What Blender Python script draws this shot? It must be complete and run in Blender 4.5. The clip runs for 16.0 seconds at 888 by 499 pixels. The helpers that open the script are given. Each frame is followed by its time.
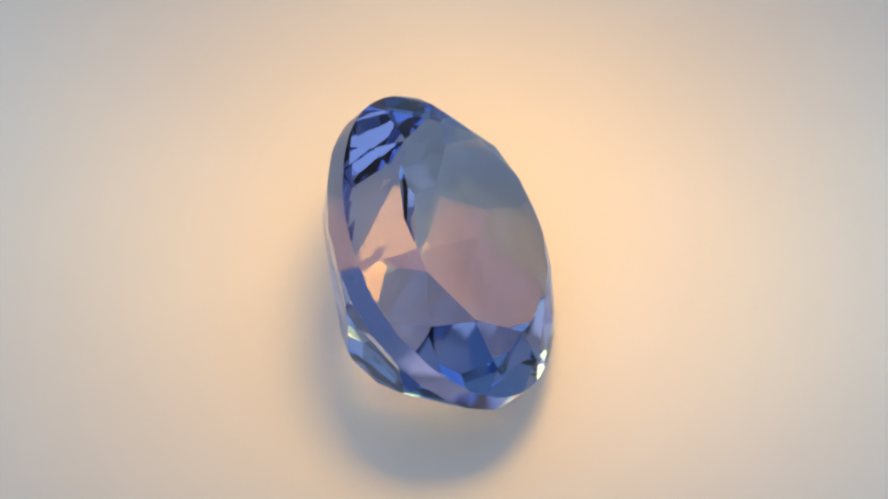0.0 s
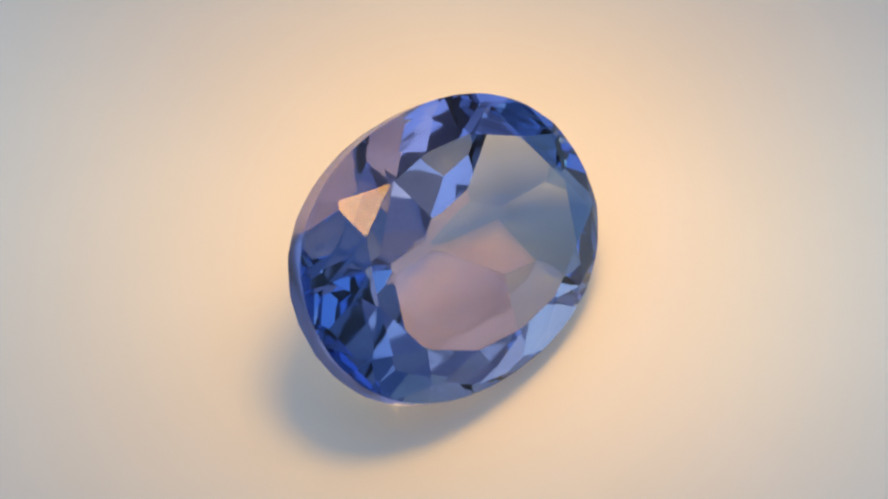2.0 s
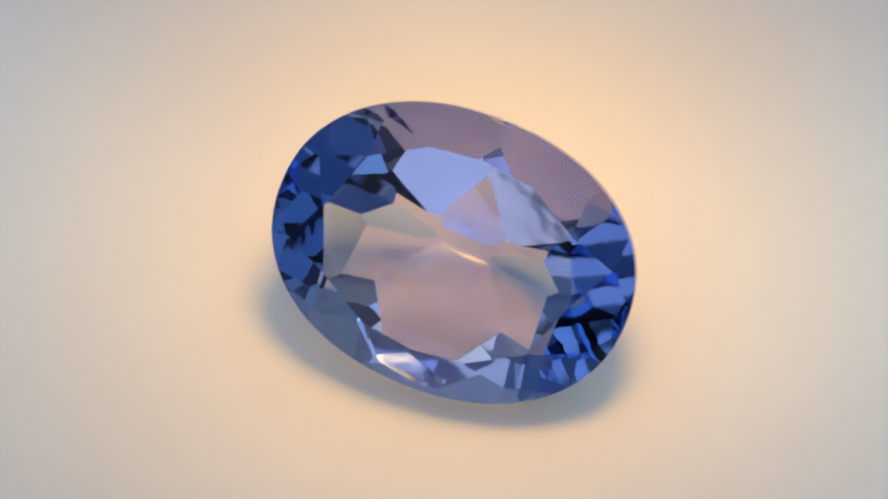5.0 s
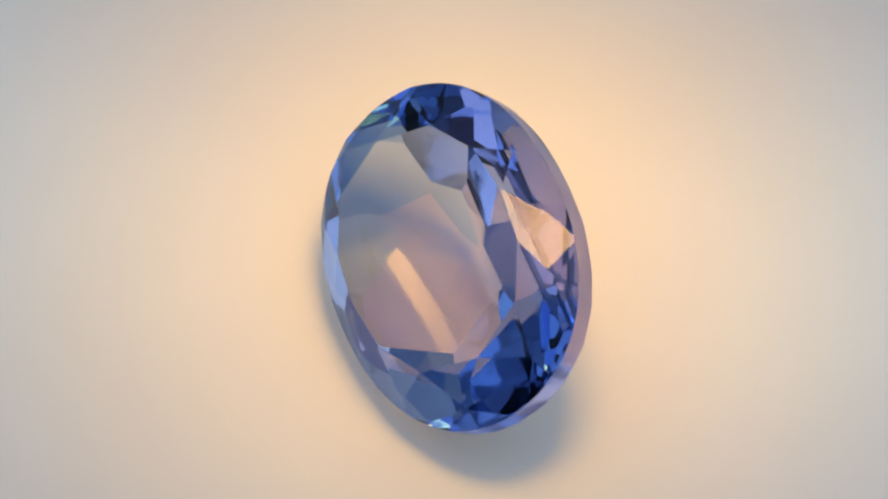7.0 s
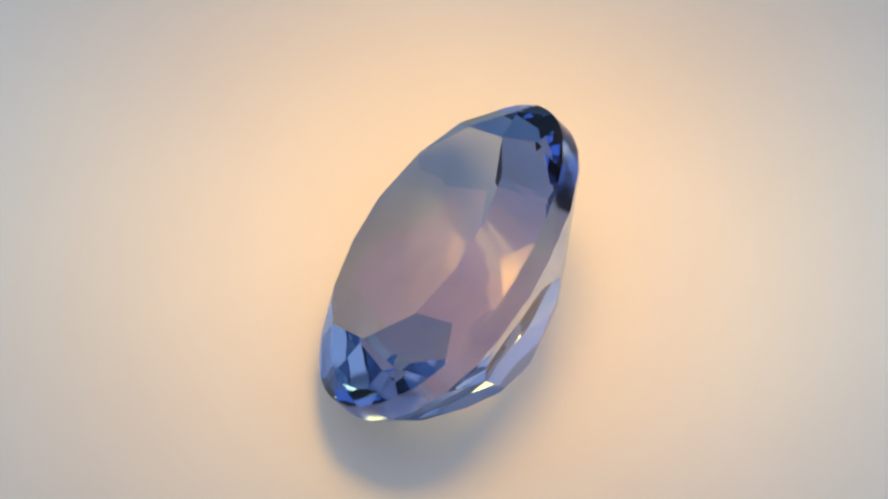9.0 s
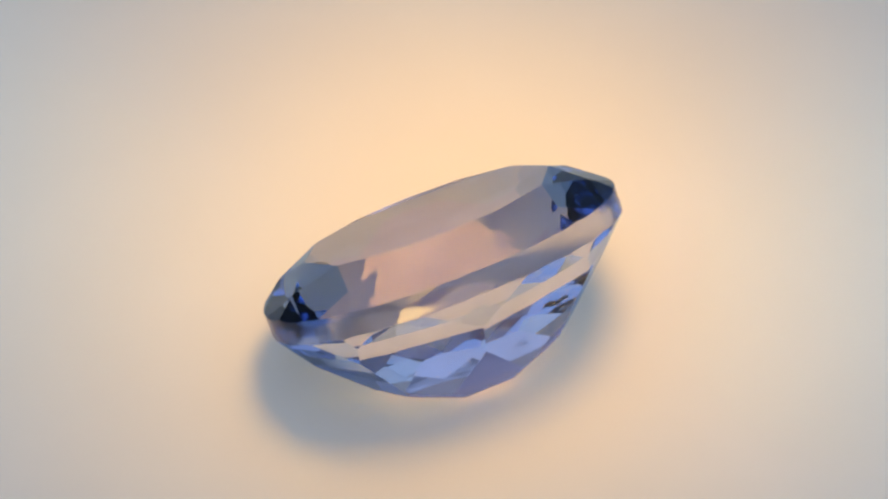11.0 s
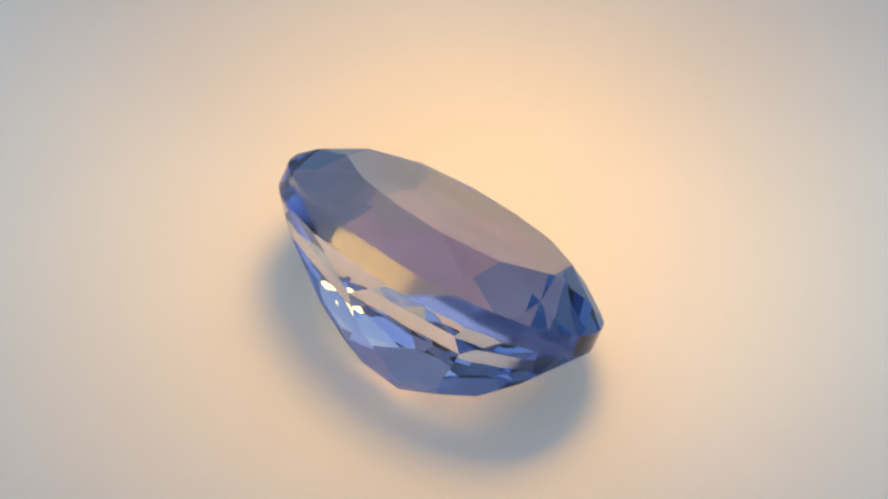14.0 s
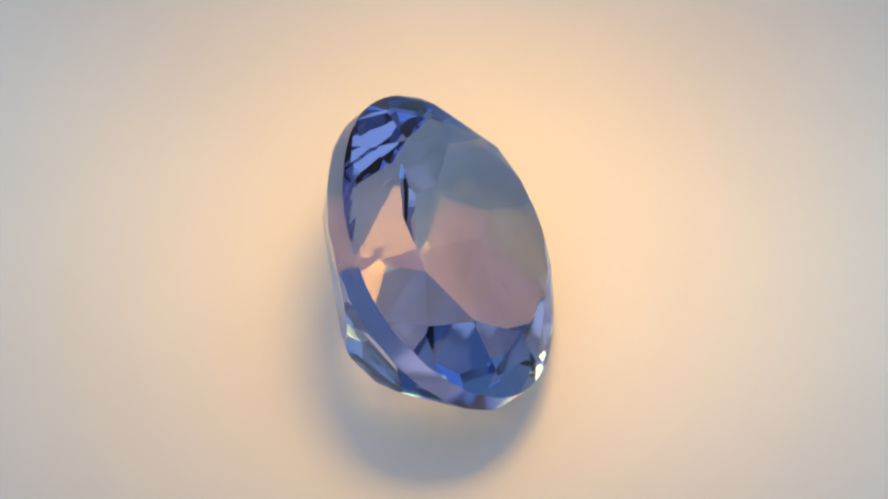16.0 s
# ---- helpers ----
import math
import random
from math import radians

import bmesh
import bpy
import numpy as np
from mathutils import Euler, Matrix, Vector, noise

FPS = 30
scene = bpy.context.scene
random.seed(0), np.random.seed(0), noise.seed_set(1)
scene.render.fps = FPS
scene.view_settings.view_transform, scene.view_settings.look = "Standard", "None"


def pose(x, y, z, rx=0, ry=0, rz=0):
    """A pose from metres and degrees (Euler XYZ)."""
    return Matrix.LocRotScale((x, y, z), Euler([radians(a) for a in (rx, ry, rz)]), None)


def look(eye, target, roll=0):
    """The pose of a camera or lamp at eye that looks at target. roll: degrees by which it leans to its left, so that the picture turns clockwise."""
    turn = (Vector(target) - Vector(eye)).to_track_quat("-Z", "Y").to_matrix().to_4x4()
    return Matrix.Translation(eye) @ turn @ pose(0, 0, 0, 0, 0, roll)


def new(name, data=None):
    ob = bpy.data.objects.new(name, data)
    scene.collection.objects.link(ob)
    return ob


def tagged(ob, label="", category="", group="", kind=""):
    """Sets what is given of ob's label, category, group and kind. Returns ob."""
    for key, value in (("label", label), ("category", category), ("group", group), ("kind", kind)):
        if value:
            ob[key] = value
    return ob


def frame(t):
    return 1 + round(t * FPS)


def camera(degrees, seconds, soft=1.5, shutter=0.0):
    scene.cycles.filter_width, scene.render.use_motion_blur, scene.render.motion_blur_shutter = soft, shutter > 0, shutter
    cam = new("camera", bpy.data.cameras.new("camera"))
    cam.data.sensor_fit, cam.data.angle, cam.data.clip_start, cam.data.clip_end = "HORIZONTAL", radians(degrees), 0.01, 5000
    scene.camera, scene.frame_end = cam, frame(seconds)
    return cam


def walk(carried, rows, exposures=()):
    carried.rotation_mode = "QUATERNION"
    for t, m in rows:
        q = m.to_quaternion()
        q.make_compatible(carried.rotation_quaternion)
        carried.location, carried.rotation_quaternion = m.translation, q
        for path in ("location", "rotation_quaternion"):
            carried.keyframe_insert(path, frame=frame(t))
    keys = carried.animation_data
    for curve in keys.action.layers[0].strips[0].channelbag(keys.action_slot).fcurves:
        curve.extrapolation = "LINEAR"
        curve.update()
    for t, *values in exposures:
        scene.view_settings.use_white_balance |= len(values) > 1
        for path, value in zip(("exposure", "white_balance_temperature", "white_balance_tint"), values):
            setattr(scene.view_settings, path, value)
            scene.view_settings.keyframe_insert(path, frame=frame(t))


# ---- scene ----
# Units: the stone is 10 mm long; U is half of its length.
U = 0.005
TILT, SPIN, START, PERIOD = 41.90, -11.17, -6.59, 15.966
ELEVATION, DISTANCE = 52.53, 14.507
GIRDLE, CROWN, WIDTH, SQUARE = 0.127, 0.1907, 0.7591, 2.15
TABLE, STAR = 0.71, 0.89
LOWER_SIDE, LOWER_END, BREAK_FAR, BREAK_NEAR, BREAK_END = 47.0, 54.0, 45.6, 50.5, 47.5

REST = 0.6390 * U  # height of its middle as it leans on its pavilion

# ---- camera ----
cam = camera(18.69, 16.0, soft=2.4)
AIM = Vector((0, 0, REST))
EYE = AIM + DISTANCE * U * Vector((0, -math.cos(radians(ELEVATION)), math.sin(radians(ELEVATION))))
walk(cam, [(0, look(EYE, AIM, 0.70)), (16.0, look(EYE, AIM, 0.70))])

# ---- light ----
world = bpy.data.worlds.new("world")
scene.world = world
world.use_nodes = True
world.node_tree.nodes["Background"].inputs[0].default_value = (0.05, 0.052, 0.06, 1)
world.node_tree.nodes["Background"].inputs[1].default_value = 1.0
scene.view_settings.exposure = 0.0


def area_lamp(name, eye, target, width, depth, watts, colour):
    data = bpy.data.lights.new(name, "AREA")
    data.shape, data.size, data.size_y = "RECTANGLE", width, depth
    data.energy, data.color = watts, colour
    ob = new(name, data)
    ob.matrix_world = look(eye, target)
    return ob


def spot_lamp(name, eye, target, radius, reach, watts, colour):
    data = bpy.data.lights.new(name, "SPOT")
    far = (Vector(eye) - Vector(target)).length
    data.spot_size, data.spot_blend = 2 * math.atan(reach / far), 1.0
    data.shadow_soft_size, data.energy, data.color = radius, watts, colour
    ob = new(name, data)
    ob.matrix_world = look(eye, target)
    return ob


area_lamp("ceiling_panel_light", (0.005, 0.04, 0.192), (0.005, 0.04, 0), 0.37, 0.30, 0.203, (0.96, 0.965, 0.97))
# cool fill, added unseen in front for blue glints and a paler shadow
area_lamp("front_fill_light", (0.0, -0.192, 0.132), (0, 0, 0.132), 0.34, 0.116, 0.110, (0.74, 0.83, 1.0))
spot_lamp("warm_spot", (0.003, 0.0040, 0.0335), (0.0005, 0.0030, 0), 0.0072, 0.0146, 0.046, (1.0, 0.50, 0.055))
# unseen cool fills, added to grey the card's left and right edges
spot_lamp("cool_edge_fill", (-0.030, 0.014, 0.030), (-0.0145, 0.004, 0), 0.004, 0.010, 0.008, (0.22, 0.72, 0.95))
spot_lamp("cool_edge_fill", (0.030, 0.012, 0.030), (0.0145, 0.002, 0), 0.004, 0.010, 0.011, (0.22, 0.72, 0.95))


# ---- materials ----
def material(name):
    m = bpy.data.materials.new(name)
    m.use_nodes = True
    return m, m.node_tree.nodes, m.node_tree.links


def paper_material():
    """Matt off-white card with a faint mottling and a very fine tooth."""
    m, nodes, links = material("white_card")
    shader = nodes["Principled BSDF"]
    shader.inputs["Roughness"].default_value = 0.75
    shader.inputs["Specular IOR Level"].default_value = 0.25
    place = nodes.new("ShaderNodeTexCoord")
    cloud = nodes.new("ShaderNodeTexNoise")
    cloud.inputs["Scale"].default_value = 160
    cloud.inputs["Detail"].default_value = 3
    ramp = nodes.new("ShaderNodeValToRGB")
    ramp.color_ramp.elements[0].position, ramp.color_ramp.elements[0].color = 0.35, (0.772, 0.768, 0.76, 1)
    ramp.color_ramp.elements[1].position, ramp.color_ramp.elements[1].color = 0.65, (0.792, 0.788, 0.78, 1)
    tooth = nodes.new("ShaderNodeTexNoise")
    tooth.inputs["Scale"].default_value = 2500
    bump = nodes.new("ShaderNodeBump")
    bump.inputs["Strength"].default_value, bump.inputs["Distance"].default_value = 0.02, 0.0001
    links.new(place.outputs["Object"], cloud.inputs["Vector"])
    links.new(place.outputs["Object"], tooth.inputs["Vector"])
    links.new(cloud.outputs["Fac"], ramp.inputs["Fac"])
    links.new(ramp.outputs["Color"], shader.inputs["Base Color"])
    links.new(tooth.outputs["Fac"], bump.inputs["Height"])
    links.new(bump.outputs["Normal"], shader.inputs["Normal"])
    return m


def plain_material(name, colour, roughness):
    m, nodes, links = material(name)
    shader = nodes["Principled BSDF"]
    shader.inputs["Roughness"].default_value = roughness
    cloud = nodes.new("ShaderNodeTexNoise")
    cloud.inputs["Scale"].default_value = 30
    ramp = nodes.new("ShaderNodeValToRGB")
    ramp.color_ramp.elements[0].color = (*[c * 0.9 for c in colour], 1)
    ramp.color_ramp.elements[1].color = (*colour, 1)
    links.new(cloud.outputs["Fac"], ramp.inputs["Fac"])
    links.new(ramp.outputs["Color"], shader.inputs["Base Color"])
    return m


def gem_material(name, colour, roughness):
    """Clear blue-violet crystal: real refraction, with the facet's tint taken up at each pass."""
    m, nodes, links = material(name)
    nodes.remove(nodes["Principled BSDF"])
    glass = nodes.new("ShaderNodeBsdfGlass")
    # faint zoning of the colour and the slight waviness of a hand polish
    place = nodes.new("ShaderNodeTexCoord")
    zoning = nodes.new("ShaderNodeTexNoise")
    zoning.inputs["Scale"].default_value, zoning.inputs["Detail"].default_value = 420, 2
    ramp = nodes.new("ShaderNodeValToRGB")
    ramp.color_ramp.elements[0].position, ramp.color_ramp.elements[0].color = 0.3, (*[c * 0.93 for c in colour], 1)
    ramp.color_ramp.elements[1].position, ramp.color_ramp.elements[1].color = 0.7, (*[min(1, c * 1.03) for c in colour], 1)
    polish = nodes.new("ShaderNodeTexNoise")
    polish.inputs["Scale"].default_value = 650
    bump = nodes.new("ShaderNodeBump")
    bump.inputs["Strength"].default_value, bump.inputs["Distance"].default_value = 0.25, 0.00003
    links.new(place.outputs["Object"], zoning.inputs["Vector"])
    links.new(place.outputs["Object"], polish.inputs["Vector"])
    links.new(zoning.outputs["Fac"], ramp.inputs["Fac"])
    links.new(ramp.outputs["Color"], glass.inputs["Color"])
    links.new(polish.outputs["Fac"], bump.inputs["Height"])
    links.new(bump.outputs["Normal"], glass.inputs["Normal"])
    glass.inputs["Roughness"].default_value = roughness
    glass.inputs["IOR"].default_value = 1.475
    links.new(glass.outputs["BSDF"], nodes["Material Output"].inputs["Surface"])
    return m


CARD = paper_material()
CLOTH = plain_material("white_cloth", (0.74, 0.745, 0.76), 0.9)
GREY = plain_material("grey_cloth", (0.55, 0.555, 0.58), 0.9)
# navy so that the stone's dark facets reflect blue
DARK = plain_material("navy_cloth", (0.03, 0.045, 0.10), 0.9)
# facet tints; the stone's colour shift along light paths is put into them
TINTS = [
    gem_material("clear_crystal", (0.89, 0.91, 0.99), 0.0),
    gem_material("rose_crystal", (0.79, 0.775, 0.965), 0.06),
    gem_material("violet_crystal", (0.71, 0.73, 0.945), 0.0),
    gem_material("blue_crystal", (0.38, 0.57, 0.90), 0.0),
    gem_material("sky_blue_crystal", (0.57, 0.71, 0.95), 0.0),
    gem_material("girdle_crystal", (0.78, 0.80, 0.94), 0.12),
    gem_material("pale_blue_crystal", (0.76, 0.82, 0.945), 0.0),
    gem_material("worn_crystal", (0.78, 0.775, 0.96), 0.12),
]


# ---- structure ----
def slab(name, x0, x1, y0, y1, z0, z1, mat, label):
    bm = bmesh.new()
    bmesh.ops.create_cube(bm, size=1)
    for v in bm.verts:
        v.co = Vector(((x0 + x1) / 2 + v.co.x * (x1 - x0), (y0 + y1) / 2 + v.co.y * (y1 - y0), (z0 + z1) / 2 + v.co.z * (z1 - z0)))
    me = bpy.data.meshes.new(name)
    bm.to_mesh(me)
    bm.free()
    me.materials.append(mat)
    return tagged(new(name, me), label=label, kind="structure")


slab("floor", -0.2, 0.2, -0.2, 0.2, -0.006, 0, CARD, "smooth matt white card floor under the gemstone")
# unseen walls and top, added so the stone reflects bright and dark sides
slab("wall_north", -0.2, 0.2, 0.2, 0.206, -0.006, 0.2, CLOTH, "unseen plain white cloth wall, added for the gemstone to reflect")
slab("wall_west", -0.206, -0.2, -0.2, 0.206, -0.006, 0.2, GREY, "unseen plain grey cloth wall, added for the gemstone to reflect")
slab("wall_east", 0.2, 0.206, -0.2, 0.206, -0.006, 0.2, GREY, "unseen plain grey cloth wall, added for the gemstone to reflect")
slab("wall_south", -0.206, 0.206, -0.206, -0.2, -0.006, 0.2, DARK, "unseen plain navy cloth front, added to darken reflections in the gemstone")
slab("ceiling", -0.206, 0.206, -0.206, 0.206, 0.2, 0.206, CLOTH, "unseen plain white cloth ceiling, added for the gemstone to reflect")


# ---- the gemstone ----
def outline(turn):
    """A point of the girdle's slightly squared circle, and the way out of it there."""
    c, s = math.cos(radians(turn)), math.sin(radians(turn))
    r = (abs(c) ** SQUARE + abs(s) ** SQUARE) ** (-1 / SQUARE)
    out = Vector((math.copysign(abs(r * c) ** (SQUARE - 1), c), math.copysign(abs(r * s) ** (SQUARE - 1), s), 0)).normalized()
    return Vector((r * c, r * s, 0)), out


def crown_tint(turn):
    """Crown tint standing in for colour by light path: violet along one flank, sky blue along the other, deep blue
    towards the ends.
    """
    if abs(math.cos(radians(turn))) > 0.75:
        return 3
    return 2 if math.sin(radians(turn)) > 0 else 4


CROWN_FOLD, PAVILION_FOLD = 12, 8  # mains round the crown and round the pavilion


def station(k, fold):
    """The turn, on the round, of the k-th station of the cut; the stations stand evenly round the oval."""
    a = radians(360 / fold * k)
    return math.degrees(math.atan2(math.sin(a) / WIDTH, math.cos(a))) % 360


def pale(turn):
    """Tint below the girdle, light passing outward put into the colour: pale, with blue ends."""
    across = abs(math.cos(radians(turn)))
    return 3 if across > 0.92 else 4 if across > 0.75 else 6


def facet_planes():
    """The cut of the stone as planes (normal, distance, part, facet tint), in units of U."""
    g = GIRDLE / 2
    planes = []
    hand = random.Random(7)  # a cutter's small unevenness

    def true_facet(turn, slope, distance, part, tint):
        a, s = radians(turn), radians(slope)
        planes.append((Vector((math.sin(s) * math.cos(a), math.sin(s) * math.sin(a), -math.cos(s))), distance, part, tint))

    def facet(turn, slope, inset, height, part, tint):
        # laid out on the round, then drawn in to the oval's width
        spot, out = outline(turn)
        s = radians(abs(slope))
        n = out * math.sin(s) + Vector((0, 0, math.copysign(math.cos(s), slope)))
        n.y /= WIDTH
        spot = Vector((spot.x * inset, spot.y * inset * WIDTH, height))
        n.normalize()
        planes.append((n, n.dot(spot), part, tint))

    def degrees_of(rise, run):
        return math.degrees(math.atan2(rise, run))

    planes.append((Vector((0, 0, 1)), g + CROWN, "table", 0))
    main = CROWN / (1 - TABLE)
    for k in range(CROWN_FOLD):
        here, gap = station(k, CROWN_FOLD), (station(k + 1, CROWN_FOLD) - station(k, CROWN_FOLD)) % 360
        middle, c = here + gap / 2, math.cos(radians(gap / 2))
        apex = (1 - STAR * c) * main  # height of the star's outer point over the girdle
        facet(here, degrees_of(main, 1) + hand.uniform(-0.5, 0.5), 1.0, g, "kite_facet", crown_tint(here))
        facet(middle, degrees_of(CROWN - apex, STAR - TABLE * c), TABLE * c, g + CROWN, "star_facet", crown_tint(middle))
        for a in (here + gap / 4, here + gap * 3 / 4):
            facet(a, degrees_of(apex, 1 - STAR * math.cos(radians(gap / 4))) + hand.uniform(-0.6, 0.6), 0.998, g, "upper_girdle_facet", crown_tint(a))
    for k in range(PAVILION_FOLD):
        turn = station(k, PAVILION_FOLD)
        w = math.cos(radians(turn)) ** 2
        side = 41.42 if math.sin(radians(turn)) < 0 else 38.3
        slope = side * (1 - w) + 26.4 * w + hand.uniform(-0.3, 0.3)
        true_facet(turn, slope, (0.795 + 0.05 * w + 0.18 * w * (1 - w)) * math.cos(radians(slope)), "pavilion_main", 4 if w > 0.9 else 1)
    for k in range(PAVILION_FOLD):
        here, gap = station(k, PAVILION_FOLD), (station(k + 1, PAVILION_FOLD) - station(k, PAVILION_FOLD)) % 360
        # the long break facets stand between the mains
        between = station(k + 0.5, PAVILION_FOLD)
        w = math.cos(radians(between)) ** 2
        flank = BREAK_FAR if between < 180 else BREAK_NEAR
        slope = flank * (1 - w) + BREAK_END * w + hand.uniform(-0.4, 0.4)
        reach = max(outline(a)[0].dot(Vector((math.cos(radians(between)), WIDTH * math.sin(radians(between)), 0))) for a in range(360))
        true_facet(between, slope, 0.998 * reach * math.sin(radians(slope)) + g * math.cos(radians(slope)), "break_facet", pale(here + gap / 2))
        for a in (here, here + gap * 0.24, here + gap * 0.76):
            w = math.cos(radians(a)) ** 2
            steep = 3.0 if a == here else 0.0
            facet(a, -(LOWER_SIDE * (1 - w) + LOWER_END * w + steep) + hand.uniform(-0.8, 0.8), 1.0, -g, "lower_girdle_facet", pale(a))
    # the worn, rounded bottom along a short keel
    for ring in range(7):
        for k in range(24 if ring else 1):
            a = 15 * k
            w = math.cos(radians(a)) ** 2
            slope = (39 * (1 - w) + 26.4 * w) * ring / 7
            true_facet(a, slope, 0.07 + 0.7037 * math.cos(radians(slope)) + 0.128 * abs(math.cos(radians(a))) * math.sin(radians(slope)), "culet", 7)
    for k in range(120):
        facet(3 * k, 90, 1.0, 0, "girdle", 5)
    return planes


PART_LABELS = {
    "table": "large flat clear table facet of pale lavender crystal",
    "girdle": "thin smooth polished girdle band",
    "culet": "small worn, rounded bottom of the stone",
}


def gemstone():
    bm = bmesh.new()
    bmesh.ops.create_cube(bm, size=4)
    layer = bm.faces.layers.int.new("cut")
    planes = facet_planes()
    for i, (n, d, kind, tint) in enumerate(planes):
        cut = bmesh.ops.bisect_plane(bm, geom=bm.verts[:] + bm.edges[:] + bm.faces[:], dist=1e-7, plane_co=n * d, plane_no=n, clear_outer=True)
        rim = [e for e in cut["geom_cut"] if isinstance(e, bmesh.types.BMEdge) and e.is_boundary]
        if len(rim) > 2:
            for f in bmesh.ops.contextual_create(bm, geom=rim)["faces"]:
                f[layer] = i
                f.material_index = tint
    bmesh.ops.recalc_face_normals(bm, faces=bm.faces[:])
    bm.verts.index_update()
    # one piece for each facet; the girdle's and the culet's small faces make one band and one cap
    pieces = {}
    for f in bm.faces:
        kind = planes[f[layer]][2]
        pieces.setdefault((kind, 0 if kind in ("girdle", "culet") else f[layer]), []).append(f)
    thing = new("gemstone")
    for (kind, _), faces in sorted(pieces.items(), key=lambda item: item[0][1]):
        verts = sorted({v.index for f in faces for v in f.verts})
        at = {v: i for i, v in enumerate(verts)}
        bm.verts.ensure_lookup_table()
        me = bpy.data.meshes.new(kind)
        me.from_pydata([bm.verts[v].co * U for v in verts], [], [[at[v.index] for v in f.verts] for f in faces])
        if kind in ("girdle", "culet"):
            me.polygons.foreach_set("use_smooth", [True] * len(me.polygons))
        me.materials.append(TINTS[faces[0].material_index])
        ob = tagged(new(kind, me), label=PART_LABELS.get(kind, ""))
        ob.parent = thing
    bm.free()
    return tagged(thing, label="oval faceted blue-violet gemstone lying tilted on white card", category="gemstone")


gem = gemstone()


def stone_pose(t):
    # the turntable runs a little unevenly
    lag = np.interp(t, [0, 1, 2.5, 4, 6.5, 8, 11.5, 12.5, 15.2, 16], [0.4, 0, 0.2, -1.6, -0.8, 0.5, 0.4, 0, -0.2, 0.4])
    turn = pose(0, 0, 0, 0, 0, -(360 / PERIOD * (t - 4.1) + START + lag))
    return pose(0.0148 * U, -0.0239 * U, REST) @ turn @ pose(0.0341 * U, 0.0147 * U, 0) @ pose(0, 0, 0, TILT) @ pose(0, 0, 0, 0, 0, SPIN)


def motions():
    walk(gem, [(0.5 * k, stone_pose(0.5 * k)) for k in range(33)])


motions()
